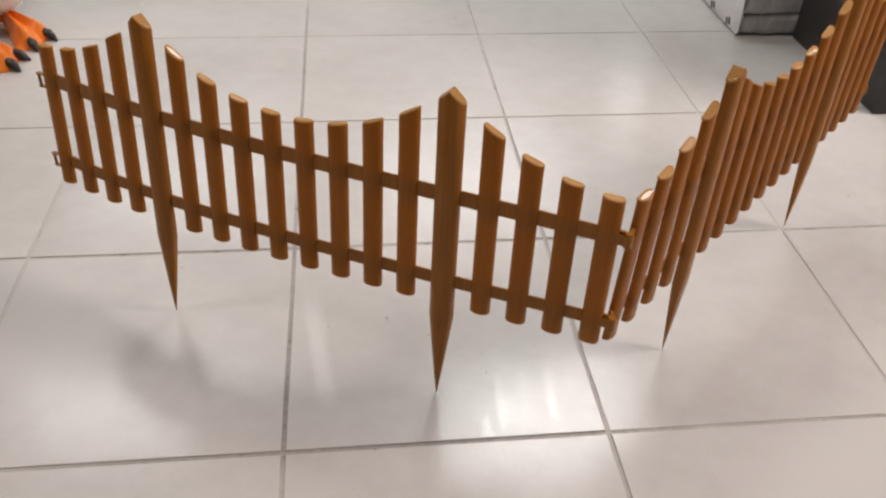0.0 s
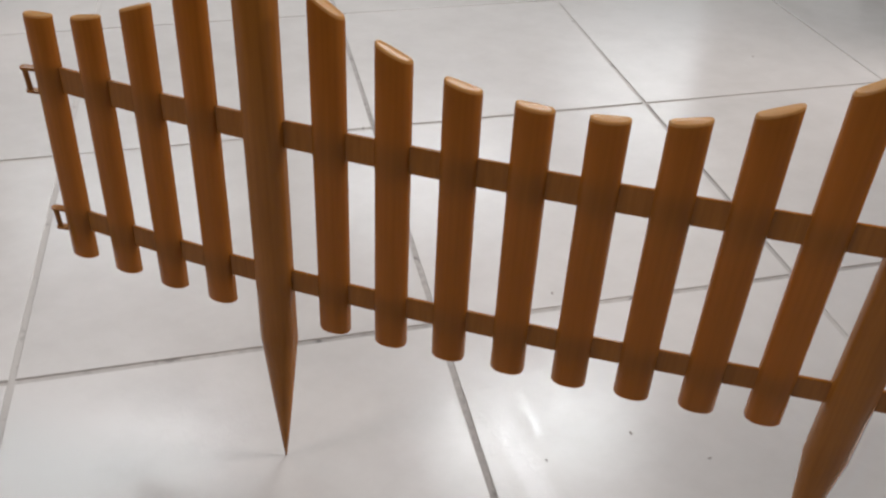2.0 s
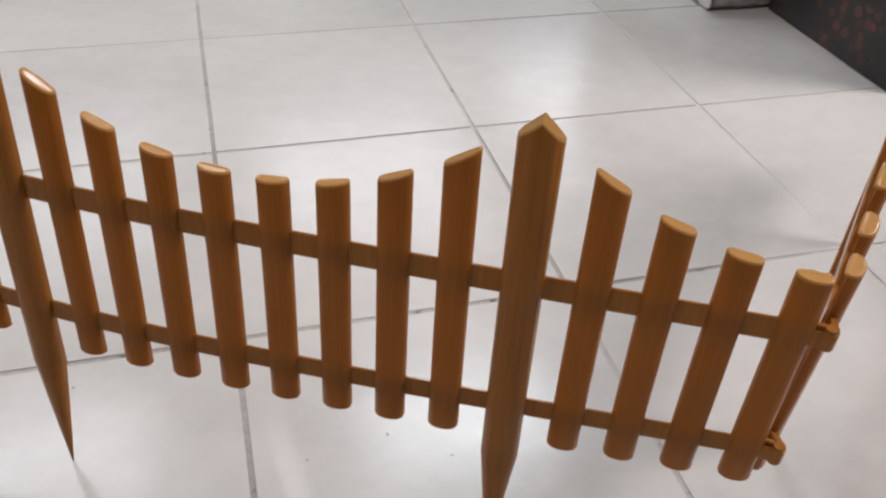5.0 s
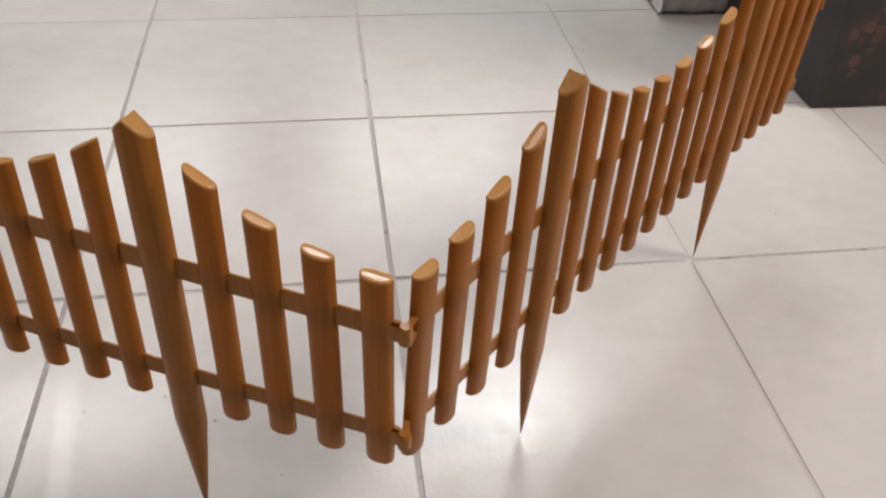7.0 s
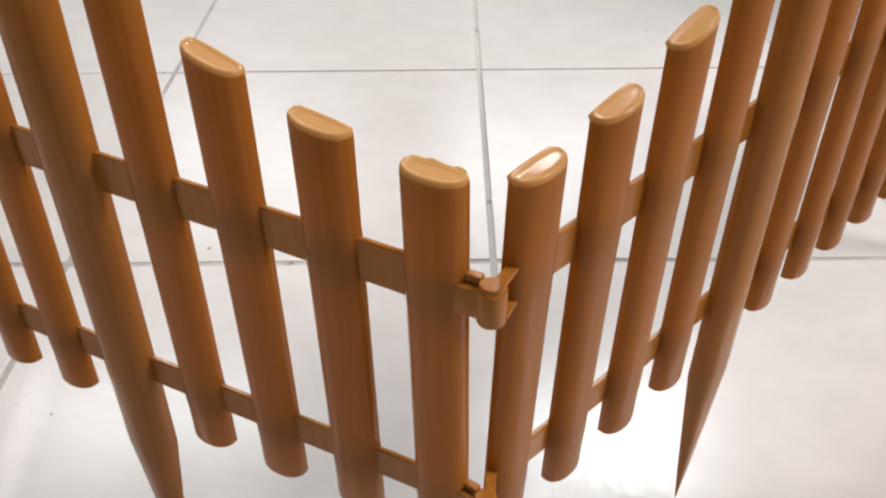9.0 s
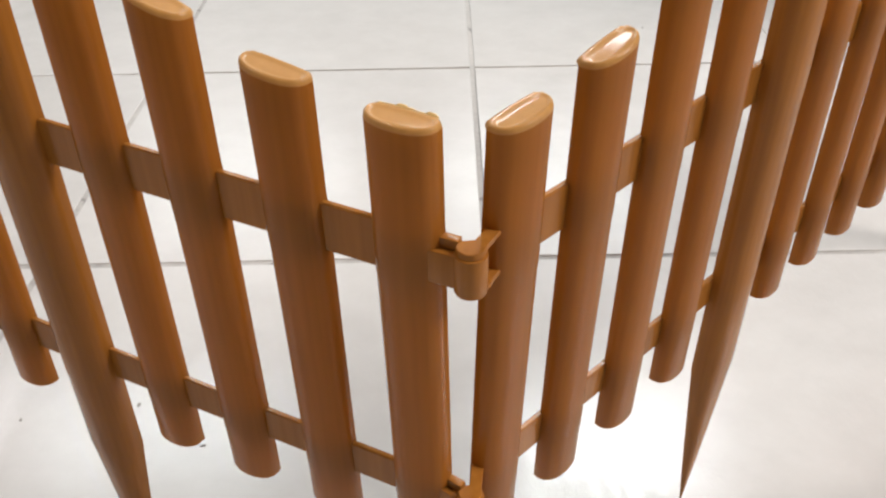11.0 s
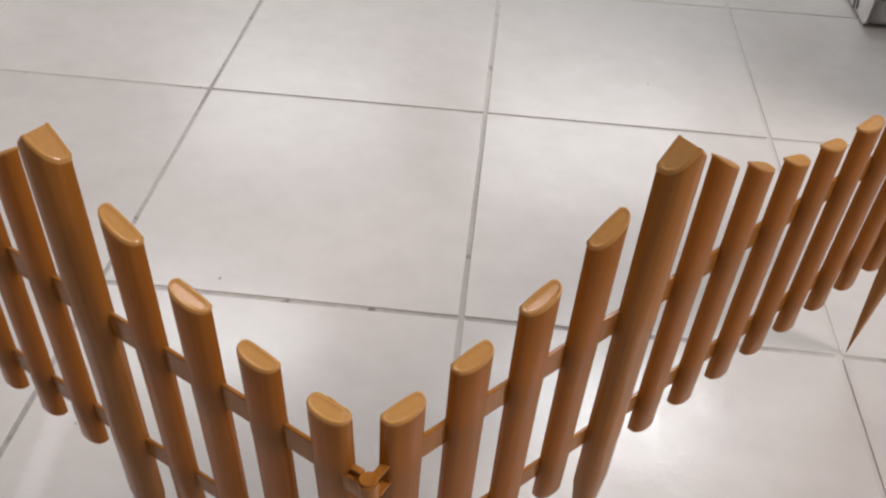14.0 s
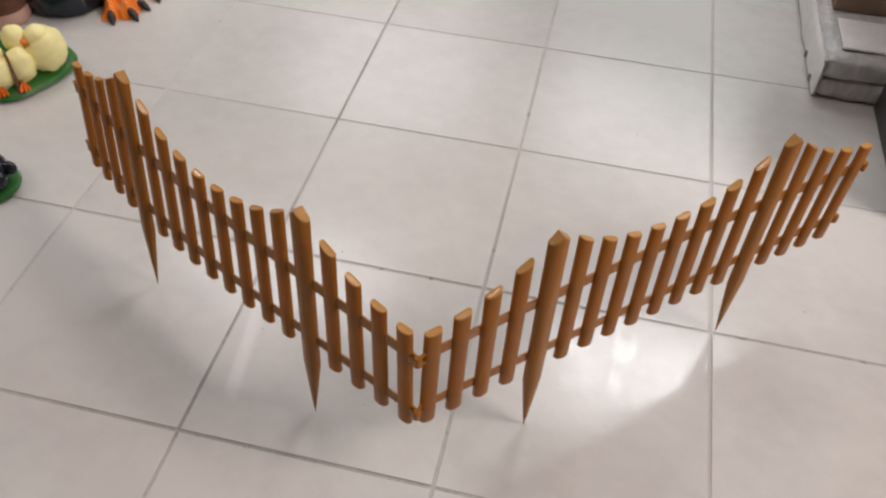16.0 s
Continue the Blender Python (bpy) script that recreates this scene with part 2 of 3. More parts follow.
TAPE = simple("brown_packing_tape", (0.28, 0.17, 0.09), 0.2, spots=30, vary=0.08)
WHITE_CARD = simple("white_board", (0.84, 0.84, 0.85), 0.45, spots=60, vary=0.06)
BLACK_INK = simple("black_print", (0.02, 0.02, 0.022), 0.5, spots=80)
DARK_CARD = simple("dark_grey_card", (0.045, 0.045, 0.046), 0.45, spots=70, vary=0.12)
ORANGE_PAINT = simple("orange_ornament_paint", (0.90, 0.23, 0.025), 0.38, spots=55, vary=0.14)
BLACK_PAINT = simple("black_ornament_paint", (0.018, 0.016, 0.016), 0.35, spots=70)
WHITE_PAINT = simple("white_ornament_paint", (0.78, 0.76, 0.72), 0.4, spots=50, vary=0.06)
YELLOW_PAINT = simple("pale_yellow_ornament_paint", (0.93, 0.84, 0.40), 0.5, spots=60, vary=0.10)
GREEN_PAINT = simple("leaf_green_ornament_paint", (0.035, 0.16, 0.035), 0.35, spots=45, vary=0.3)
NAVY_GLAZE = simple("dark_navy_glaze", (0.012, 0.016, 0.026), 0.16, spots=40, vary=0.3)
BROWN_PAINT = simple("red_brown_ornament_paint", (0.17, 0.065, 0.045), 0.5, spots=45, vary=0.25)
PINK_PAINT = simple("dull_pink_ornament_paint", (0.66, 0.40, 0.33), 0.5, spots=45, vary=0.12)
SPECKLE = simple("speckled_grey_stone", (0.22, 0.21, 0.20), 0.7, spots=120, vary=0.85, relief=0.002)
FRAME_METAL = simple("white_painted_metal", (0.7, 0.7, 0.7), 0.4, spots=40, vary=0.04)
DIRT = simple("brown_grit", (0.34, 0.32, 0.30), 0.9, spots=200, vary=0.3)


# ---- mesh helpers ----
def finish(bm, name, material, smooth=35.0):
    """Turns a bmesh into mesh data with the given material or materials."""
    bmesh.ops.recalc_face_normals(bm, faces=bm.faces)
    me = bpy.data.meshes.new(name)
    bm.to_mesh(me)
    bm.free()
    for mat in material if isinstance(material, (list, tuple)) else (material,):
        me.materials.append(mat)
    if smooth:
        me.shade_smooth()
        me.set_sharp_from_angle(angle=radians(smooth))
    return me


def part(name, bm, material, parent, label="", smooth=35.0, m=None):
    ob = new(name, finish(bm, name, material, smooth))
    ob.parent = parent
    if m is not None:
        ob.matrix_basis = m
    if label:
        tagged(ob, label)
    return ob


def thing(name, label, category, m=None, group="", kind=""):
    ob = new(name)
    ob.empty_display_size = 0.05
    if m is not None:
        ob.matrix_basis = m
    return tagged(ob, label, category, group, kind)


def box(bm, lo, hi, bevel=0.0, m=None, segments=2):
    r = bmesh.ops.create_cube(bm, size=1.0)
    mid = [(a + b) / 2 for a, b in zip(lo, hi)]
    size = [b - a for a, b in zip(lo, hi)]
    for v in r["verts"]:
        v.co = Vector([c * s + o for c, s, o in zip(v.co, size, mid)])
    verts = r["verts"]
    if bevel:
        edges = list({e for v in verts for e in v.link_edges})
        made = bmesh.ops.bevel(bm, geom=edges, offset=bevel, segments=segments, affect="EDGES", profile=0.5)
        verts = list({v for f in made["faces"] for v in f.verts} | {v for v in verts if v.is_valid})
    if m is not None:
        bmesh.ops.transform(bm, matrix=m, verts=verts)
    return verts


def ring_loft(bm, rings, closed=True, cap_start=True, cap_end=True):
    """Joins rings of points of equal number with quads."""
    made = [[bm.verts.new(p) for p in ring] for ring in rings]
    for a, b in zip(made, made[1:]):
        count = len(a)
        for i in range(count if closed else count - 1):
            j = (i + 1) % count
            bm.faces.new((a[i], a[j], b[j], b[i]))
    if cap_start:
        bm.faces.new(made[0][::-1])
    if cap_end:
        bm.faces.new(made[-1])
    return made


def circle(r, z, count=20, cx=0.0, cy=0.0, ry=None):
    ry = r if ry is None else ry
    return [Vector((cx + r * math.cos(2 * math.pi * i / count), cy + ry * math.sin(2 * math.pi * i / count), z)) for i in range(count)]


def ball(bm, centre, radii, index=0, turn=None, rows=10, cols=16):
    """An ellipsoid of quads added to bm, with a material index."""
    m = Matrix.Translation(centre) @ (turn or Matrix.Identity(4)) @ Matrix.Diagonal((*radii, 1))
    r = bmesh.ops.create_uvsphere(bm, u_segments=cols, v_segments=rows, radius=1.0, matrix=m)
    for f in {f for v in r["verts"] for f in v.link_faces}:
        f.material_index = index
    return r["verts"]


# ---- room ----
X0, X1, Y0, Y1 = -9 * TILE_PITCH, 11 * TILE_PITCH, -9 * TILE_PITCH, 22 * TILE_PITCH

bm = bmesh.new()
box(bm, (X0, Y0, -0.12), (X1, Y1, -0.0012))
floor_slab = new("floor", finish(bm, "floor", GROUT, 0))
tagged(floor_slab, "pale glossy square ceramic floor tiles with grey joints", "floor", kind="structure")

for name, lo, hi in (("wall_west", (X0 - 0.12, Y0 - 0.12, -0.12), (X0, Y1 + 0.12, CEILING)),
                     ("wall_east", (X1, Y0 - 0.12, -0.12), (X1 + 0.12, Y1 + 0.12, CEILING)),
                     ("wall_south", (X0, Y0 - 0.12, -0.12), (X1, Y0, CEILING)),
                     ("wall_north", (X0, Y1, -0.12), (X1, Y1 + 0.12, CEILING))):
    bm = bmesh.new()
    box(bm, lo, hi)
    tagged(new(name, finish(bm, name, PLASTER, 0)), "plain grey-brown painted shop wall", "wall", kind="structure")
bm = bmesh.new()
box(bm, (X0 - 0.12, Y0 - 0.12, CEILING), (X1 + 0.12, Y1 + 0.12, CEILING + 0.1))
tagged(new("ceiling", finish(bm, "ceiling", CEILING_PAINT, 0)), "plain grey painted shop ceiling", "ceiling", kind="structure")


def ceiling_panel(x, y, watts, length, width, tint):
    top = thing("ceiling_light", "oblong white flush ceiling light panel, switched on", "ceiling light", pose(x, y, CEILING), "ceiling light panels")
    w, e = width / 2 + 0.01, length / 2 + 0.01
    for lo, hi in (((-e - 0.02, -w - 0.02, -0.03), (e + 0.02, -w, 0)), ((-e - 0.02, w, -0.03), (e + 0.02, w + 0.02, 0)),
                   ((-e - 0.02, -w, -0.03), (-e, w, 0)), ((e, -w, -0.03), (e + 0.02, w, 0))):
        b = bmesh.new()
        box(b, lo, hi, 0.002)
        part("frame", b, FRAME_METAL, top)
    lamp = bpy.data.lights.new("panel_lamp", "AREA")
    lamp.shape, lamp.size, lamp.size_y = "RECTANGLE", length, width
    lamp.energy, lamp.color = watts, tint
    ob = new("panel_lamp", lamp)
    ob.matrix_basis = pose(0, 0, -0.015)
    ob.parent = top
    return top


for lamp in PANELS:
    ceiling_panel(*lamp)

# ---- fence ----
# Two moulded panels hinged at the corner. Along a panel, s runs from the hinge, d from the flat back towards the round front.
PITCH, STAKE_GAP = 0.0363, 0.0032
HALF, DEPTH = 0.0100, 0.0073
STAKE_HALF, STAKE_DEPTH = 0.0125, 0.0108
Z_BOTTOM, APEX, SHOULDER = 0.1250, 0.3575, 0.3460
TIP_IN = 0.0043
RAILS = ((0.1458, 0.1606), (0.2422, 0.2585))
# start, heading, lean, lean's change along s (two orders), bow (two orders), rise along s
PANEL = {
    1: dict(at=(0.2969, 0.0083), u=(-math.cos(-0.4148), -math.sin(-0.4148)), n=(math.sin(0.4148), math.cos(0.4148)),
            lean=0.0680, twist=(0.1964, -0.2421), bow=(-0.0169, 0.2346), rise=-0.0083),
    2: dict(at=(0.3178, 0.0190), u=(math.cos(0.7059), math.sin(0.7059)), n=(-math.sin(0.7059), math.cos(0.7059)),
            lean=0.0098, twist=(0.0429, -0.4324), bow=(0.0602, -0.0238), rise=0.0021),
}
# heights of the sloping tops beside a stake, going away from it: (nearer the stake, farther from it)
INNER = ((0.3338, 0.3217), (0.3132, 0.3052), (0.3000, 0.2957), (0.2936, 0.2921))
OUTER = ((0.3324, 0.3214), (0.3107, 0.3045), (0.2973, 0.2941), (0.2908, 0.2899))
# the second panel's cuts stand a little higher: nearer the stake, farther from it
CUT_RISE = {1: (0.0, 0.0), 2: (0.0021, 0.0011)}
STAKES = (4, 13)


def along(k):
    return k * PITCH + STAKE_GAP * ((k >= 4) + (k >= 5) + (k >= 13) + (k >= 14))


def spot(which, s, z, d=0.0):
    """The place at s along a panel, z up it, and d in front of its back."""
    p = PANEL[which]
    lean = p["lean"] + p["twist"][0] * (s - 0.3) + p["twist"][1] * (s - 0.3) ** 2
    off = lean * z + p["bow"][0] * s * s + p["bow"][1] * s ** 3 + TIP_IN - d
    return Vector((p["at"][0] + p["u"][0] * s + p["n"][0] * off, p["at"][1] + p["u"][1] * s + p["n"][1] * off,
                   z + (p["rise"] * (s - 0.314) if z > 0.02 else 0)))


def upright(which, s):
    """The pose of a member at s: x along the panel to the right of its front, -y the front, z up."""
    foot, head = spot(which, s, 0.0), spot(which, s, 0.3)
    up = (head - Vector((foot.x, foot.y, 0))).normalized()
    a, b = spot(which, s - 0.01, 0.2), spot(which, s + 0.01, 0.2)
    x = (b - a) if which == 2 else (a - b)
    x = (x - up * x.dot(up)).normalized()
    y = up.cross(x)
    m = Matrix((x, y, up)).transposed().to_4x4()
    m.translation = (foot.x, foot.y, spot(which, s, 0.2).z - 0.2)
    return m


BACK, LIP, EDGE = 0.0004, 0.0022, 0.0009


def profile(half, depth, power, count=14):
    """Points of the front, from one back edge to the other, front at -y: a narrow straight side, then round."""
    out = [(-half, BACK)]
    for i in range(count + 1):
        a = math.pi * i / count
        c, s = math.cos(a), math.sin(a)
        out.append((-half * math.copysign(abs(c) ** (2 / power), c), -EDGE - (depth - EDGE) * abs(s) ** (2 / power)))
    return out + [(half, BACK)]


def hollow_member(half, depth, power, z_low, top, taper_from=None, collar=0.00012, pip=0.0):
    """A half-round hollow picket, open at the back, its top closed and rounded over. top(x) gives the height of the cut."""
    bm = bmesh.new()
    pts = profile(half, depth, power)
    levels = []
    for lo, hi in RAILS:
        levels += [(lo - 0.0012, 0.0), (lo, collar), (hi, collar), (hi + 0.0012, 0.0)]
    start = z_low if taper_from is None else taper_from
    body = [(start, 0.0)] + levels
    grow = lambda e: [(x * (1 + e / half), y * (1 + e / depth) if y < 0 else y) for x, y in pts]
    rings = []
    if taper_from is not None:
        # the pointed foot
        for f, drop in ((0.035, 0.0), (0.35, 0.30), (0.72, 0.70), (0.94, 0.95)):
            z = taper_from * drop
            rings.append([Vector((x * f, y * f - TIP_IN * (1 - f), z)) for x, y in pts])
    else:
        rings.append([Vector((x * 0.97, y * 0.97, z_low)) for x, y in pts])
        body[0] = (z_low + 0.0008, 0.0)
    rings += [[Vector((x, y, z)) for x, y in grow(e)] for z, e in body]
    round_over = 0.0015
    rings.append([Vector((x, y, top(x) - round_over)) for x, y in pts])
    outer = ring_loft(bm, rings, closed=False, cap_start=taper_from is not None, cap_end=False)
    # the closed top: the last ring is shut along the back, then drawn in over a rounded rim to the cap
    mid = -depth * 0.40
    back_x = [half * f for f in (0.86, 0.45, 0.0, -0.45, -0.86)]
    lip = lambda x: BACK + LIP * (1 - 0.25 * (x / half) ** 2)
    shut = outer[-1] + [bm.verts.new(Vector((x, lip(x), top(x) - round_over))) for x in back_x]
    flat = pts + [(x, lip(x)) for x in back_x]
    count = len(shut)
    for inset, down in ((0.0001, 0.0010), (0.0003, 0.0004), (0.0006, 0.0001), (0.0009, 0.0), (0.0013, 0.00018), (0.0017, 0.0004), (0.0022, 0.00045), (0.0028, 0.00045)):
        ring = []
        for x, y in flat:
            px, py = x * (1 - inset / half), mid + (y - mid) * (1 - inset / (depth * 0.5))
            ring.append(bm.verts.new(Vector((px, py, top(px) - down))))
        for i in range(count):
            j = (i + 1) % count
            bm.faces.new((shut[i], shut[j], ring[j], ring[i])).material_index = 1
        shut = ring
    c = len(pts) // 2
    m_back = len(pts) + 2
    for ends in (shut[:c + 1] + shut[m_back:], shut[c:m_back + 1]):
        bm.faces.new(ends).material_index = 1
    # inner wall
    wall = 0.0017
    base = z_low if taper_from is None else taper_from
    inner_pts = [(x * (1 - wall / half), y * (1 - wall / depth) if y < 0 else y) for x, y in pts]
    inner = []
    if taper_from is not None:
        for f, drop in ((0.35, 0.30), (0.72, 0.70), (0.94, 0.95)):
            g = f - wall / half
            inner.append([bm.verts.new(Vector((x * g, y * g - TIP_IN * (1 - f) if y < 0 else y * f - TIP_IN * (1 - f), taper_from * drop))) for x, y in pts])
    inner += [[bm.verts.new(Vector((x, y, z))) for x, y in inner_pts] for z in (base, 0.2)]
    inner.append([bm.verts.new(Vector((x, y, top(x) - 0.004))) for x, y in inner_pts])
    for a, b in zip(inner, inner[1:]):
        for i in range(len(a) - 1):
            bm.faces.new((a[i + 1], a[i], b[i], b[i + 1]))
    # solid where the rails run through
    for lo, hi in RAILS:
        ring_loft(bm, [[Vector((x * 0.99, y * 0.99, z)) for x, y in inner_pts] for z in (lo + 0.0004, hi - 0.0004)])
    lid = inner[-1]
    lid_mid = bm.verts.new(Vector((0, BACK, top(0.0) - 0.004)))
    bm.faces.new(lid[:c + 1] + [lid_mid])
    bm.faces.new(lid[c:] + [lid_mid])
    lid_back = [outer[-1][-1]] + [bm.verts.new(Vector((x, lip(x), top(x) - round_over))) for x in back_x] + [outer[-1][0]]
    bm.faces.new(lid_back + [lid[0], lid_mid, lid[-1]])
    # edges of the wall at the back, and the foot
    first = 0 if taper_from is None else 1
    for side in (0, -1):
        bm.faces.new([r[side] for r in outer[first:]] + [r[side] for r in inner[::-1]])
    if taper_from is None:
        for i in range(len(pts) - 1):
            bm.faces.new((outer[0][i], outer[0][i + 1], inner[0][i + 1], inner[0][i]))
    else:
        bm.faces.new(inner[0])
        bm.faces.new([outer[0][0], outer[1][0], inner[0][0], inner[0][-1], outer[1][-1], outer[0][-1]])
        # small moulding pips on the front
        for z in (0.1185, 0.2690):
            ball(bm, (pip, -depth * 0.93, z), (0.0009, 0.0006, 0.0009), 0, rows=6, cols=8)
    return bm


# the picket that keeps a fin of leftover plastic behind its cut, and its random seed
FLASH = {(1, 0): 4}


def ragged_fin(bm, left, right, seed):
    """A paper-thick, uneven fin along the rear edge of a cut that runs from left to right."""
    rnd, steps = random.Random(seed), 18
    rings, tall = [], 0.0004
    for i in range(steps + 1):
        f = -0.82 + 1.64 * i / steps
        x, y = f * HALF, BACK + LIP * (1 - 0.25 * f * f)
        base = (left + right) / 2 + (right - left) * f / 2 - 0.0016
        tall = min(0.0007, max(0.0, tall + rnd.uniform(-0.0008, 0.0008))) * (0.3 if i in (0, steps) else 1.0)
        rings.append([Vector((x, y - 0.0006, base)), Vector((x, y - 0.0004, base + 0.0014 + tall)), Vector((x, y - 0.0001, base + 0.0014 + tall)), Vector((x, y - 0.0001, base))])
    ring_loft(bm, rings)


def tops(which, k):
    """Heights of a picket's cut at its side nearer the hinge and at its far side."""
    hi, lo = OUTER[3 - k] if k < 4 else OUTER[k - 14] if k > 13 else INNER[k - 5] if k < 9 else INNER[12 - k]
    hi, lo = hi + CUT_RISE[which][0], lo + CUT_RISE[which][1]
    return (hi, lo) if k > 13 or 4 < k < 9 else (lo, hi)


def rail(which, z0, z1):
    bm = bmesh.new()
    rings = []
    steps = 60
    end, front = along(17), 0.0026 if which == 1 else 0.0008
    for i in range(steps + 1):
        s = end * i / steps
        sec = ((-0.0022, z0 + 0.0004), (-0.0018, z0), (-0.0004, z0), (0.0, z0 + 0.0005), (0.0, z1 - 0.0005), (-0.0004, z1), (-0.0018, z1), (-0.0022, z1 - 0.0004))
        rings.append([spot(which, s, z, front + d) for d, z in sec])
    ring_loft(bm, rings)
    return bm


# the upright line that both panels' hinges turn on
HINGE = (0.3126, -0.0010)


def hinge_frame(which, s_edge, z, pin):
    """A pose at a panel's end with x towards the pin, z up, and the pin's distance; pin is a place on plan, or how far past the end."""
    o = spot(which, s_edge, z, 0.0022)
    if isinstance(pin, float):
        p = PANEL[which]["u"]
        pin = (o.x + p[0] * pin, o.y + p[1] * pin)
    x = Vector((pin[0] - o.x, pin[1] - o.y, 0.0))
    reach = x.length
    x.normalize()
    y = Vector((0, 0, 1)).cross(x)
    m = Matrix((x, y, Vector((0, 0, 1)))).transposed().to_4x4()
    m.translation = o
    return m, reach


def knuckle(which, s_edge, z, pin):
    """A flat tab that ends in an upright socket with a low collar, and a stop block behind its top."""
    bm = bmesh.new()
    m, reach = hinge_frame(which, s_edge, z, pin)
    front = -1 if which == 1 else 1
    side = sorted((0.0004 * front, 0.0030 * front))
    box(bm, (-0.003, side[0], -0.0050), (reach - 0.001, side[1], 0.0054), 0.0005)
    rear = sorted((-0.0024 * front, 0.0005 * front))
    box(bm, (-0.003, rear[0], 0.0030), (reach * 0.62, rear[1], 0.0084), 0.0004)
    ring_loft(bm, [circle(r, h, 24, reach) for r, h in ((0.0035, -0.0068), (0.0042, -0.0065), (0.0045, -0.0058), (0.0045, 0.0050), (0.0044, 0.0055), (0.0038, 0.0057), (0.0038, 0.0066))])
    bmesh.ops.transform(bm, matrix=m, verts=bm.verts)
    return bm


def fork(which, s_edge, z, pin, empty):
    """Two thin arms with rounded ends and a pin between them, which sits in the neighbour's socket."""
    bm = bmesh.new()
    m, reach = hinge_frame(which, s_edge, z, pin)
    left, right, tip = (-0.0026, 0.0026, 0.0026) if empty else (-0.0004, 0.0034, 0.0038)
    for low, high, short in ((-0.0086, -0.0070, 0.0), (0.0068, 0.0085, 0.0)) if empty else ((-0.0062, -0.0046, 0.0040), (0.0068, 0.0083, 0.0)):
        end = reach - short
        outline = [(-0.004, left), (end - tip * 0.8, left)]
        outline += [(end + tip * math.cos(a), tip * math.sin(a)) for a in (math.radians(q) for q in range(-100, 101, 20))]
        outline += [(end - tip * 0.6, right), (-0.004, right)]
        ring_loft(bm, [[Vector((end + (x - end) * f, y * f, h)) for x, y in outline] for h, f in ((low, 0.96), (low + 0.0002, 1.0), (high - 0.0003, 1.0), (high, 0.95))])
    ring_loft(bm, [circle(0.0017, h, 12, reach) for h in (-0.0080 if empty else -0.0050, 0.0075)])
    if empty:
        box(bm, (-0.003, -0.0015, -0.0070), (0.0004, 0.0015, 0.0070), 0.0003)
    bmesh.ops.transform(bm, matrix=m, verts=bm.verts)
    return bm


def garden_fence(which, label):
    top = thing("garden_fence_panel", label, "garden fence", None, "hinged garden fence panels")
    for k in range(18):
        m = upright(which, along(k) + (0.0014 if which == 2 and k == 0 else 0.0))
        if k in STAKES:
            slope = (APEX - SHOULDER) / STAKE_HALF
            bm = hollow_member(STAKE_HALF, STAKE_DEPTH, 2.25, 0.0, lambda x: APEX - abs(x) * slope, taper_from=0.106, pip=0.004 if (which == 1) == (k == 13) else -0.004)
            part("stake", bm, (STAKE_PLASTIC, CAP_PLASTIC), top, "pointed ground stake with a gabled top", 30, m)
        else:
            near, far = tops(which, k)
            left, right = (near, far) if which == 2 else (far, near)
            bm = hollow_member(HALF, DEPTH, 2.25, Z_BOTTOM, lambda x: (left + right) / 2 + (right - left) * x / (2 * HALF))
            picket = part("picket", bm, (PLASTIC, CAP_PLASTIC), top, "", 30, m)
            if (which, k) in FLASH:
                fin = bmesh.new()
                ragged_fin(fin, left, right, FLASH[which, k])
                part("moulding_flash", fin, FIN_PLASTIC, picket, "thin ragged fin of leftover plastic", 30)
    for z0, z1 in RAILS:
        part("rail", rail(which, z0, z1), THICK_PLASTIC, top, "flat horizontal rail", 30)
    first, last = -HALF + 0.0005, along(17) + HALF - 0.0005
    for z in (0.1532, 0.2503):
        ends = (first, HINGE), (last, 0.0078)
        socket, prong = ends if which == 1 else ends[::-1]
        part("hinge_socket", knuckle(which, socket[0], z, socket[1]), THICK_PLASTIC, top, "moulded hinge socket", 30)
        part("hinge_fork", fork(which, prong[0], z + (0.0027 if which == 2 else -0.0040), prong[1], which == 1), THICK_PLASTIC, top, "moulded hinge fork with pin", 30)
    return top


garden_fence(1, "tan plastic picket fence panel on pointed stakes, hinged to its neighbour")
garden_fence(2, "tan plastic picket fence panel on pointed stakes, hinged to its neighbour")

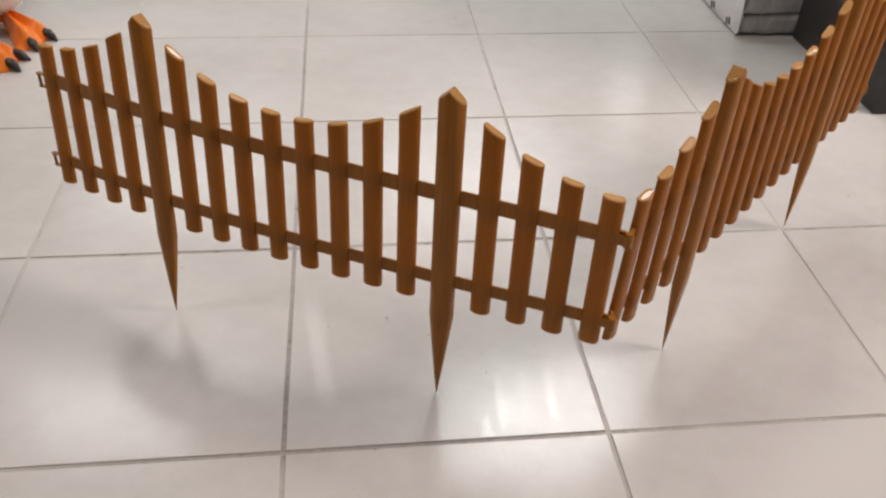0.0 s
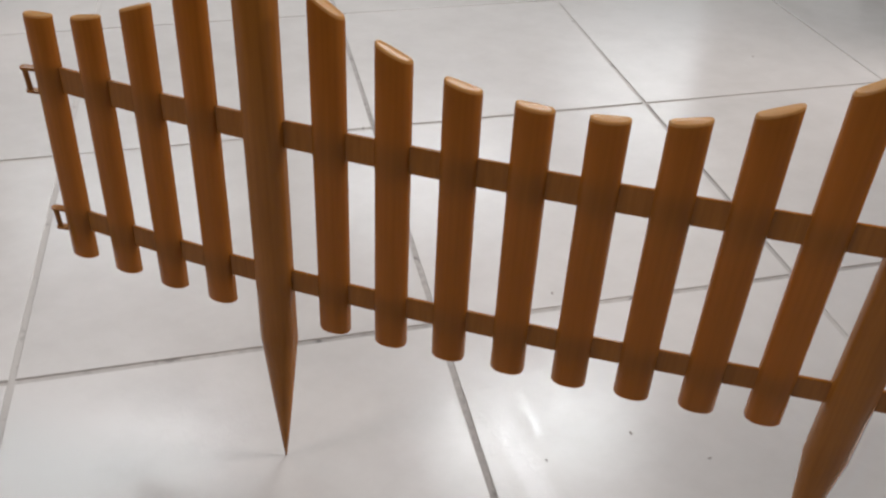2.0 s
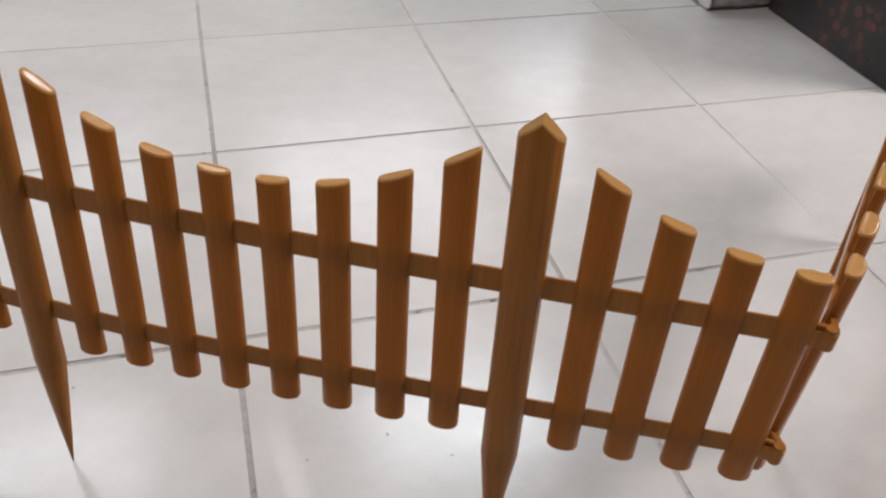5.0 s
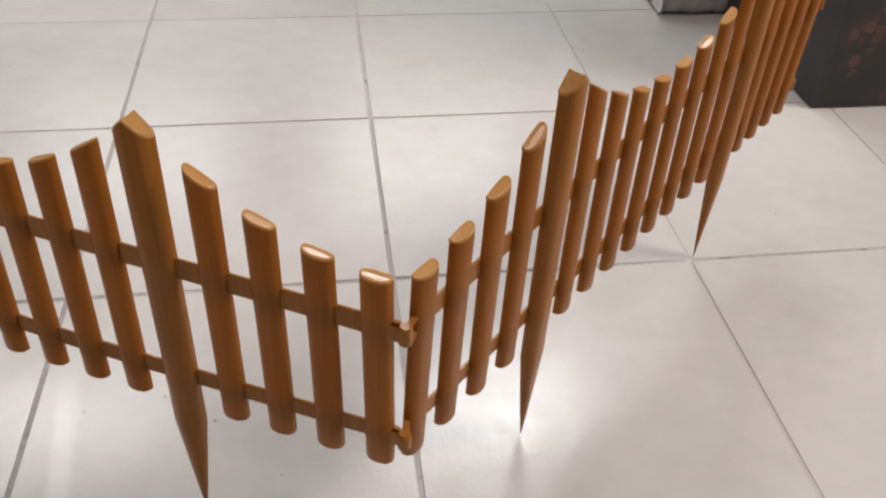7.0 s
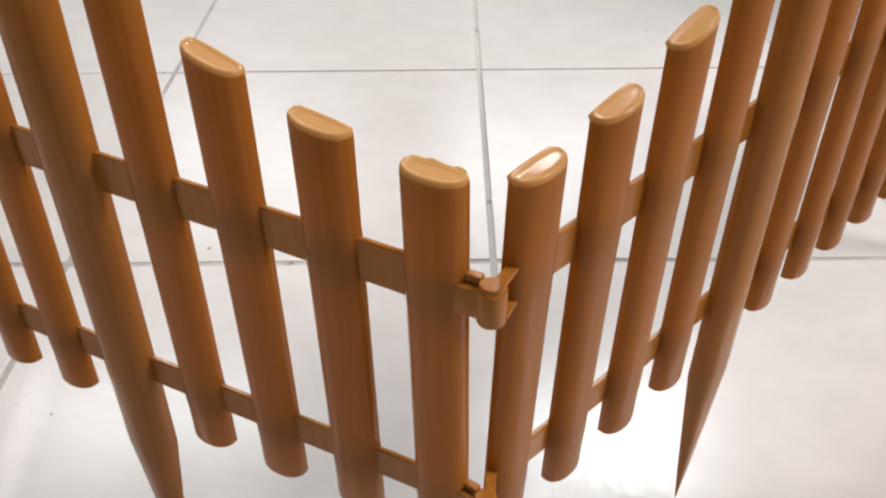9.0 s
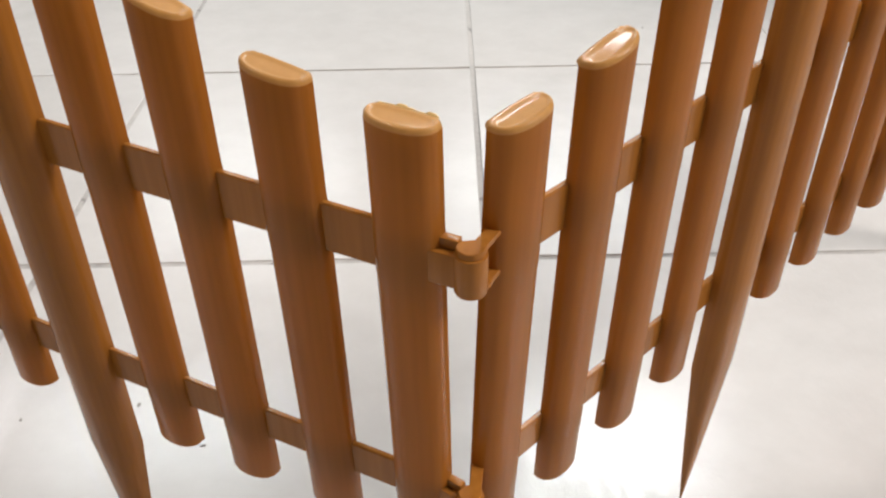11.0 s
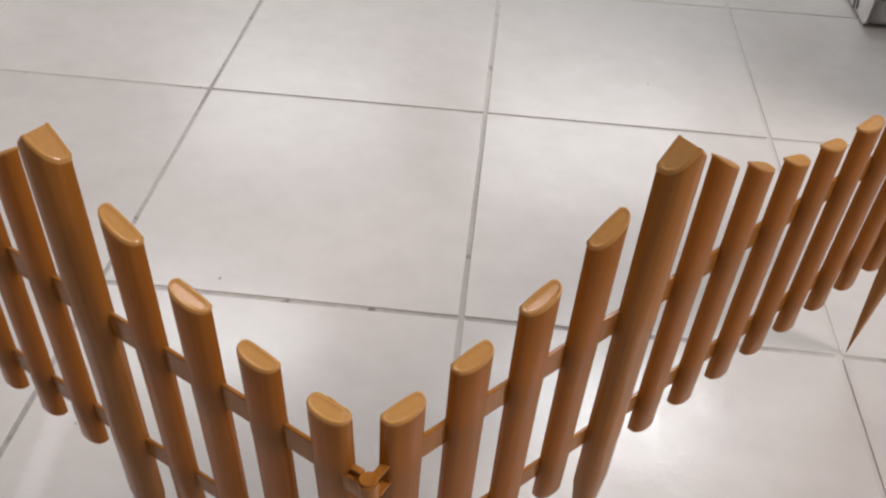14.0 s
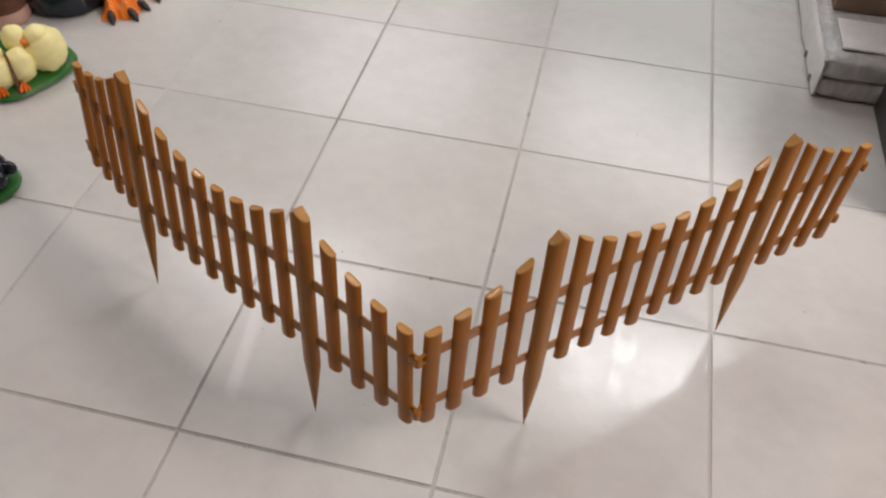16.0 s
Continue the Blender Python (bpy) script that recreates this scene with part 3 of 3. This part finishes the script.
# ---- packages by the fence ----
def crumpled(bm, lo, hi, bulge, seed, cells=(22, 28, 8)):
    """A soft block of film: a box with rounded edges, sides that bulge a little, and creases all over."""
    size, mid = Vector(hi) - Vector(lo), (Vector(hi) + Vector(lo)) / 2
    verts = {}
    for axis in range(3):
        u, w = (axis + 1) % 3, (axis + 2) % 3
        for sign in (-1, 1):
            for i in range(cells[u]):
                for j in range(cells[w]):
                    quad = []
                    for di, dj in ((0, 0), (1, 0), (1, 1), (0, 1)):
                        key = [0, 0, 0]
                        key[axis], key[u], key[w] = (cells[axis] if sign > 0 else 0), i + di, j + dj
                        key = tuple(key)
                        if key not in verts:
                            q = Vector([2 * k / c - 1 for k, c in zip(key, cells)])
                            p = Vector([a * s / 2 for a, s in zip(q, size)])
                            # draw the edges in, then crease
                            near = sorted((1 - abs(a)) * s / 2 for a, s in zip(q, size))
                            inward = max(0.0, 0.010 - near[1]) * 0.42
                            p -= Vector([math.copysign(inward, a) if abs(abs(a) - 1) < 1e-6 or (1 - abs(a)) * s / 2 < 0.010 else 0 for a, s in zip(q, size)])
                            at = p * 26 + Vector((seed * 7.3, 0, 0))
                            fold = abs(noise.noise(Vector((at.x * 0.8, at.y * 0.8, at.z * 0.5)))) - 0.25
                            fine = noise.noise(at * 2.6)
                            out = Vector([a if abs(abs(a) - 1) < 1e-6 else 0 for a in q])
                            p += out * (bulge * (1 - q.x ** 2 * (axis != 0)) * (1 - q.y ** 2 * (axis != 1)) * 0.5 + 0.0045 * fold + 0.0018 * fine)
                            p.z = max(p.z, lo[2] - mid.z)
                            verts[key] = bm.verts.new(p + mid)
                        quad.append(verts[key])
                    bm.faces.new(quad if sign > 0 else quad[::-1])


def wrapped_pack():
    top = thing("wrapped_pack", "white boards wrapped in cloudy plastic film, lying on the floor", "package", pose(0.860, 0.979, 0))
    for z0, z1, inset, seed, name in ((0.0, 0.0432, 0.001, 1, "lower_pack"), (0.0434, 0.086, 0.002, 2, "upper_pack")):
        bm = bmesh.new()
        crumpled(bm, (inset, inset, z0), (0.42 - inset, 0.55 - inset, z1), 0.003, seed)
        part(name, bm, FILM, top, "", 60)
    bm = bmesh.new()
    box(bm, (0.030, 0.040, 0.0890), (0.30, 0.150, 0.0930), 0.0008)
    part("top_sheet", bm, WHITE_CARD, top, "plain white board lying on top")
    # white sheet over the west end paints in the light that side catches
    bm = bmesh.new()
    crumpled(bm, (-0.0050, -0.001, 0.001), (0.0060, 0.545, 0.084), 0.001, 3, (2, 40, 10))
    part("lit_end_board", bm, WHITE_CARD, top, "white board added for the side-lit end of the pack", 60)
    for y in (0.036, 0.122):
        for k in (0, 1):
            bm = bmesh.new()
            box(bm, (-0.0012, -0.0018, -0.007), (0.0, 0.0018, 0.007), 0, pose(-0.0062, y + 0.012 * k, 0.018 - 0.004 * k, -24))
            part("printed_mark", bm, BLACK_INK, top, "short black printed bar", 0)
    return top


def brown_carton():
    top = thing("carton", "brown cardboard carton resting on the wrapped pack", "box", pose(0.885, 1.165, 0.0885))
    bm = bmesh.new()
    box(bm, (0, 0, 0), (0.36, 0.32, 0.46), 0.003)
    part("body", bm, CARTON, top)
    bm = bmesh.new()
    box(bm, (0.155, -0.0006, 0.4595), (0.205, 0.3206, 0.4606), 0)
    part("tape", bm, TAPE, top, "shiny brown packing tape", 0)
    return top


def floral_box():
    top = thing("storage_box", "dark grey card box with a reddish flower print, on the floor", "box", pose(0.974, 0.649, 0))
    bm = bmesh.new()
    box(bm, (0, 0, 0), (0.40, 0.325, 0.66), 0.003)
    part("body", bm, FLORAL, top)
    bm = bmesh.new()
    box(bm, (-0.004, -0.004, 0.661), (0.404, 0.329, 0.73), 0.003)
    part("lid", bm, DARK_CARD, top)
    return top


wrapped_pack()
brown_carton()
floral_box()


# ---- garden ornaments beside the fence: each a single plain moulded mesh ----
def ornament(name, label, category, bm, mats):
    return tagged(new(name, finish(bm, name, mats, 50)), label, category)


def webbed_foot(bm, ankle, tips, mat, claw):
    """A swollen web that fans out from the ankle, ridged over each toe, with a dark claw at each tip."""
    a = Vector(ankle)
    angles = [math.atan2(y - a.y, x - a.x) for x, y in tips]
    reach = [math.hypot(x - a.x, y - a.y) for x, y in tips]
    lo, hi = angles[0] - 0.22, angles[-1] + 0.22
    cols, rows = 40, 9

    def edge(q):
        near = min(range(len(angles)), key=lambda k: abs(angles[k] - q))
        return reach[near] * (1 - 0.08 * min(1, abs(angles[near] - q) / 0.30)), math.exp(-((angles[near] - q) / 0.12) ** 2)

    grid = []
    for side in (1, 0):
        sheet = []
        for i in range(cols + 1):
            q = lo + (hi - lo) * i / cols
            far, ridge = edge(q)
            line = []
            for j in range(rows + 1):
                f = 0.02 + 0.98 * j / rows
                x, y = a.x + far * f * math.cos(q), a.y + far * f * math.sin(q)
                rim = math.sqrt(max(0.0, 1 - max(0.0, (f - 0.75) / 0.25) ** 2)) * min(1.0, 4 * min(i, cols - i) / cols + 0.15)
                line.append(bm.verts.new((x, y, 0.001 + side * rim * (0.018 + 0.013 * ridge + (a.z - 0.020) * (1 - f) ** 1.5))))
            sheet.append(line)
        grid.append(sheet)
    top, under = grid
    made = []
    for i in range(cols):
        for j in range(rows):
            made.append(bm.faces.new((top[i][j], top[i][j + 1], top[i + 1][j + 1], top[i + 1][j])))
            made.append(bm.faces.new((under[i][j], under[i + 1][j], under[i + 1][j + 1], under[i][j + 1])))
        made.append(bm.faces.new((top[i][rows], under[i][rows], under[i + 1][rows], top[i + 1][rows])))
    for i in (0, cols):
        for j in range(rows):
            made.append(bm.faces.new((top[i][j], under[i][j], under[i][j + 1], top[i][j + 1])))
    for f in made:
        f.material_index = mat
    for q, far in zip(angles, reach):
        m = Matrix.Translation((a.x + far * math.cos(q), a.y + far * math.sin(q), 0)) @ Matrix.Rotation(q, 4, "Z")
        before = set(bm.faces)
        rings = []
        for along_claw, half, low, high in ((-0.009, 0.0065, 0.004, 0.022), (0.000, 0.0085, 0.002, 0.021), (0.008, 0.0068, 0.001, 0.015), (0.014, 0.0035, 0.001, 0.008), (0.018, 0.0008, 0.001, 0.003)):
            rings.append([m @ Vector((along_claw, half * math.cos(k), (low + high) / 2 + (high - low) / 2 * math.sin(k))) for k in (2 * math.pi * i / 12 for i in range(12))])
        ring_loft(bm, rings)
        for f in set(bm.faces) - before:
            f.material_index = claw


bm = bmesh.new()
webbed_foot(bm, (-0.600, 0.938, 0.036), [(-0.540, 0.856), (-0.504, 0.878), (-0.502, 0.918)], 1, 2)
webbed_foot(bm, (-0.574, 1.062, 0.040), [(-0.492, 0.962), (-0.474, 1.005)], 1, 2)
for x, y in ((-0.600, 0.938), (-0.576, 1.065)):
    before = set(bm.faces)
    ring_loft(bm, [circle(r, z, 12, x, y) for r, z in ((0.017, 0.016), (0.015, 0.05), (0.017, 0.10))])
    for f in set(bm.faces) - before:
        f.material_index = 1
ball(bm, (-0.585, 1.072, 0.102), (0.076, 0.092, 0.076), 0, rows=16, cols=24)
ball(bm, (-0.610, 1.075, 0.300), (0.040, 0.040, 0.110), 0)
ball(bm, (-0.600, 1.065, 0.400), (0.048, 0.048, 0.045), 0)
ornament("bird_statue", "white bird garden statue with orange webbed feet and black claws", "garden statue", bm, (WHITE_PAINT, ORANGE_PAINT, BLACK_PAINT))

def lump(c, rad, seed):
    """A soft moulded shape with shallow feather waves."""
    b = bmesh.new()
    phase = random.Random(seed).uniform(0, 6)
    for v in ball(b, c, rad, rows=16, cols=24):
        d = v.co - Vector(c)
        v.co += d * 0.05 * math.sin(210 * d.x + phase) * math.cos(190 * d.z + 160 * d.y)
    return b


def duckling_ornament():
    top = thing("duckling_ornament", "pale yellow ducklings on a green leaf base", "garden ornament", pose(-0.640, 0.655, 0))
    origin = Vector((-0.640, 0.655, 0))
    bm = bmesh.new()
    rings = []
    for r, z in ((0.104, 0.0), (0.113, 0.006), (0.109, 0.013), (0.094, 0.018), (0.02, 0.020)):
        rings.append([Vector((r * (1 + 0.06 * math.sin(3 * q)) * math.cos(q), r * (1 + 0.05 * math.sin(5 * q)) * math.sin(q), z)) for q in (2 * math.pi * k / 40 for k in range(40))])
    ring_loft(bm, rings)
    part("leaf_base", bm, GREEN_PAINT, top, "glossy green leaf")
    # body, head, beak and its turn, foot
    for body, head, beak, turn, foot in ((((-0.556, 0.660, 0.056), (0.035, 0.039, 0.044)), ((-0.560, 0.652, 0.090), (0.020, 0.022, 0.018)), None, 0.0, None),
                                         (((-0.580, 0.611, 0.048), (0.026, 0.027, 0.034)), ((-0.596, 0.637, 0.084), (0.022, 0.022, 0.027)), (-0.573, 0.633, 0.085), -0.2, (-0.566, 0.585)),
                                         (((-0.606, 0.580, 0.045), (0.026, 0.027, 0.034)), ((-0.612, 0.588, 0.082), (0.019, 0.019, 0.021)), (-0.600, 0.566, 0.080), -1.1, (-0.594, 0.560))):
        duck = part("duckling", lump(Vector(body[0]) - origin, body[1], 1), YELLOW_PAINT, top)
        part("head", lump(Vector(head[0]) - origin, head[1], 2), YELLOW_PAINT, duck)
        if beak:
            bm = bmesh.new()
            at = Vector(beak) - origin
            ball(bm, at, (0.012, 0.008, 0.006), 0, Matrix.Rotation(turn, 4, "Z"), rows=10, cols=14)
            for v in bm.verts:
                v.co.z += 0.002 * math.copysign(1, v.co.z - at.z) * max(0.0, 1 - abs(v.co.z - at.z) / 0.003)
            part("beak", bm, ORANGE_PAINT, duck, "orange beak")
        if foot:
            bm = bmesh.new()
            at = Vector((*foot, 0.020)) - origin
            # three toes that fan out from the heel
            outline = []
            for i in range(25):
                q = -0.8 + (i / 24 - 0.5) * 1.9
                r = 0.011 + 0.0045 * math.cos((i / 24 - 0.5) * 6 * math.pi)
                outline.append((r * math.cos(q), r * math.sin(q)))
            outline += [(-0.004, -0.002), (-0.004, 0.003)]
            ring_loft(bm, [[at + Vector((x * f, y * f, h)) for x, y in outline] for h, f in ((-0.003, 0.96), (0.002, 1.0), (0.006, 0.82), (0.012, 0.35))])
            part("foot", bm, ORANGE_PAINT, duck, "orange webbed foot")
    bm = bmesh.new()
    low, high = Vector((-0.569, 0.573, 0.012)) - origin, Vector((-0.586, 0.590, 0.088)) - origin
    ring_loft(bm, [[p + low.lerp(high, f) + Vector((0.002 * math.sin(f * 3), 0, 0)) for p in circle(0.0030 - 0.0008 * f, 0, 8)] for f in (0.0, 0.25, 0.5, 0.75, 1.0)])
    part("stem", bm, BROWN_PAINT, top, "thin brown stem")
    return top


duckling_ornament()

planter = thing("planter_bowl", "dark navy glazed bowl planter with a low green plant", "planter", pose(-0.668, 0.912, 0))
bm = bmesh.new()
ring_loft(bm, [circle(r, z, 32) for r, z in ((0.070, 0.0), (0.082, 0.006), (0.090, 0.030), (0.088, 0.052), (0.081, 0.055), (0.078, 0.045), (0.060, 0.040))])
part("bowl", bm, NAVY_GLAZE, planter)
bm = bmesh.new()
rnd = random.Random(5)
for i in range(70):
    a, r = rnd.uniform(0, 2 * math.pi), 0.060 * math.sqrt(rnd.random())
    base = Vector((r * math.cos(a), r * math.sin(a), 0.042))
    lean_x, lean_y = rnd.uniform(-0.02, 0.02), rnd.uniform(-0.02, 0.02)
    tip = base + Vector((lean_x, lean_y, rnd.uniform(0.012, 0.035)))
    side = Vector((math.sin(a * 3), math.cos(a * 3), 0.1)) * 0.006
    mid = base.lerp(tip, 0.55)
    quad = [base, mid + side, tip, mid - side]
    lift = Vector((0, 0, 0.0012))
    ring_loft(bm, [quad, [p + lift for p in quad]])
part("plant", bm, GREEN_PAINT, planter, "low green leaves", 0)

bm = bmesh.new()
rings = []
for r, z in ((0.048, 0.0), (0.054, 0.010), (0.052, 0.022), (0.050, 0.030), (0.058, 0.060), (0.062, 0.110), (0.056, 0.170), (0.030, 0.200)):
    rings.append(circle(r, z, 24, -0.754, 0.812))
ring_loft(bm, rings)
for f in bm.faces:
    f.material_index = 1 if f.calc_center_median().z < 0.028 else 0
ornament("stump_ornament", "reddish brown garden ornament with a dull pink foot", "garden ornament", bm, (BROWN_PAINT, PINK_PAINT))

bm = bmesh.new()
ring_loft(bm, [circle(r, z, 28, -0.502, 0.346, r * 0.92) for r, z in ((0.056, 0.0), (0.063, 0.005), (0.060, 0.012), (0.034, 0.016))])
for c, rad in (((-0.500, 0.352, 0.034), (0.046, 0.040, 0.026)), ((-0.468, 0.338, 0.026), (0.022, 0.026, 0.018)), ((-0.456, 0.366, 0.034), (0.015, 0.010, 0.012)),
               ((-0.512, 0.376, 0.062), (0.028, 0.024, 0.020)), ((-0.494, 0.366, 0.080), (0.009, 0.009, 0.009)), ((-0.524, 0.392, 0.080), (0.009, 0.009, 0.009))):
    ball(bm, c, rad, 1, rows=12, cols=18)
ornament("frog_ornament", "dark glossy frog ornament on a green base", "garden ornament", bm, (GREEN_PAINT, NAVY_GLAZE))

bm = bmesh.new()
ring_loft(bm, [circle(r, z, 28, -0.662, 1.250) for r, z in ((0.085, 0.0), (0.092, 0.010), (0.100, 0.090), (0.098, 0.120), (0.085, 0.122), (0.080, 0.090))])
ornament("stone_planter", "speckled grey stone planter on the floor", "planter", bm, (SPECKLE,))

# ---- grit on the floor ----
GRIT = ((0.045, 0.181), (0.114, 0.192), (0.536, 0.770), (0.808, 0.409), (0.301, 1.085), (0.161, 0.159), (0.220, 0.094), (-0.140, 0.304),
        (-0.182, 0.858), (-0.111, 0.512), (0.108, 0.354), (0.092, -0.003), (-0.028, 0.669), (-0.012, 0.671))
rnd = random.Random(3)
for x, y in GRIT:
    bm = bmesh.new()
    size = rnd.uniform(0.0008, 0.0015)
    made = bmesh.ops.create_icosphere(bm, subdivisions=1, radius=size)
    for v in made["verts"]:
        v.co = Vector((v.co.x * 1.7, v.co.y, v.co.z * 0.35)) * rnd.uniform(0.75, 1.2)
    low = min(v.co.z for v in bm.verts)
    ob = new("grit_crumb", finish(bm, "grit_crumb", DIRT, 0))
    ob.matrix_basis = pose(x, y, -low, 0, 0, rnd.uniform(0, 180))
    tagged(ob, "tiny dark crumb of dirt on the tiled floor", "dirt", "crumbs on the floor")

# ---- floor tiles, last ----
bm = bmesh.new()
half = (TILE_PITCH - JOINT) / 2
box(bm, (-half, -half, -0.008), (half, half, 0.0), 0.0008, None, 2)
tile_mesh = finish(bm, "tile", TILE, 0)
near_cols, near_rows = range(-5, 6), range(-3, 7)
rest = bmesh.new()
for i in range(-9, 11):
    for j in range(-9, 22):
        x, y = (i + 0.5) * TILE_PITCH, (j + 0.5) * TILE_PITCH
        if i in near_cols and j in near_rows:
            ob = new("tile", tile_mesh)
            ob.parent = floor_slab
            ob.matrix_basis = pose(x, y, 0, rnd.uniform(-0.12, 0.12), rnd.uniform(-0.12, 0.12))
        else:
            vs = [rest.verts.new((x + a * half, y + b * half, 0.0)) for a, b in ((-1, -1), (1, -1), (1, 1), (-1, 1))]
            low = [rest.verts.new((v.co.x, v.co.y, -0.008)) for v in vs]
            rest.faces.new(vs)
            for a in range(4):
                rest.faces.new((vs[a], low[a], low[(a + 1) % 4], vs[(a + 1) % 4]))
ob = new("outer_tiles", finish(rest, "outer_tiles", TILE, 0))
ob.parent = floor_slab
tagged(ob, kind="stuff")
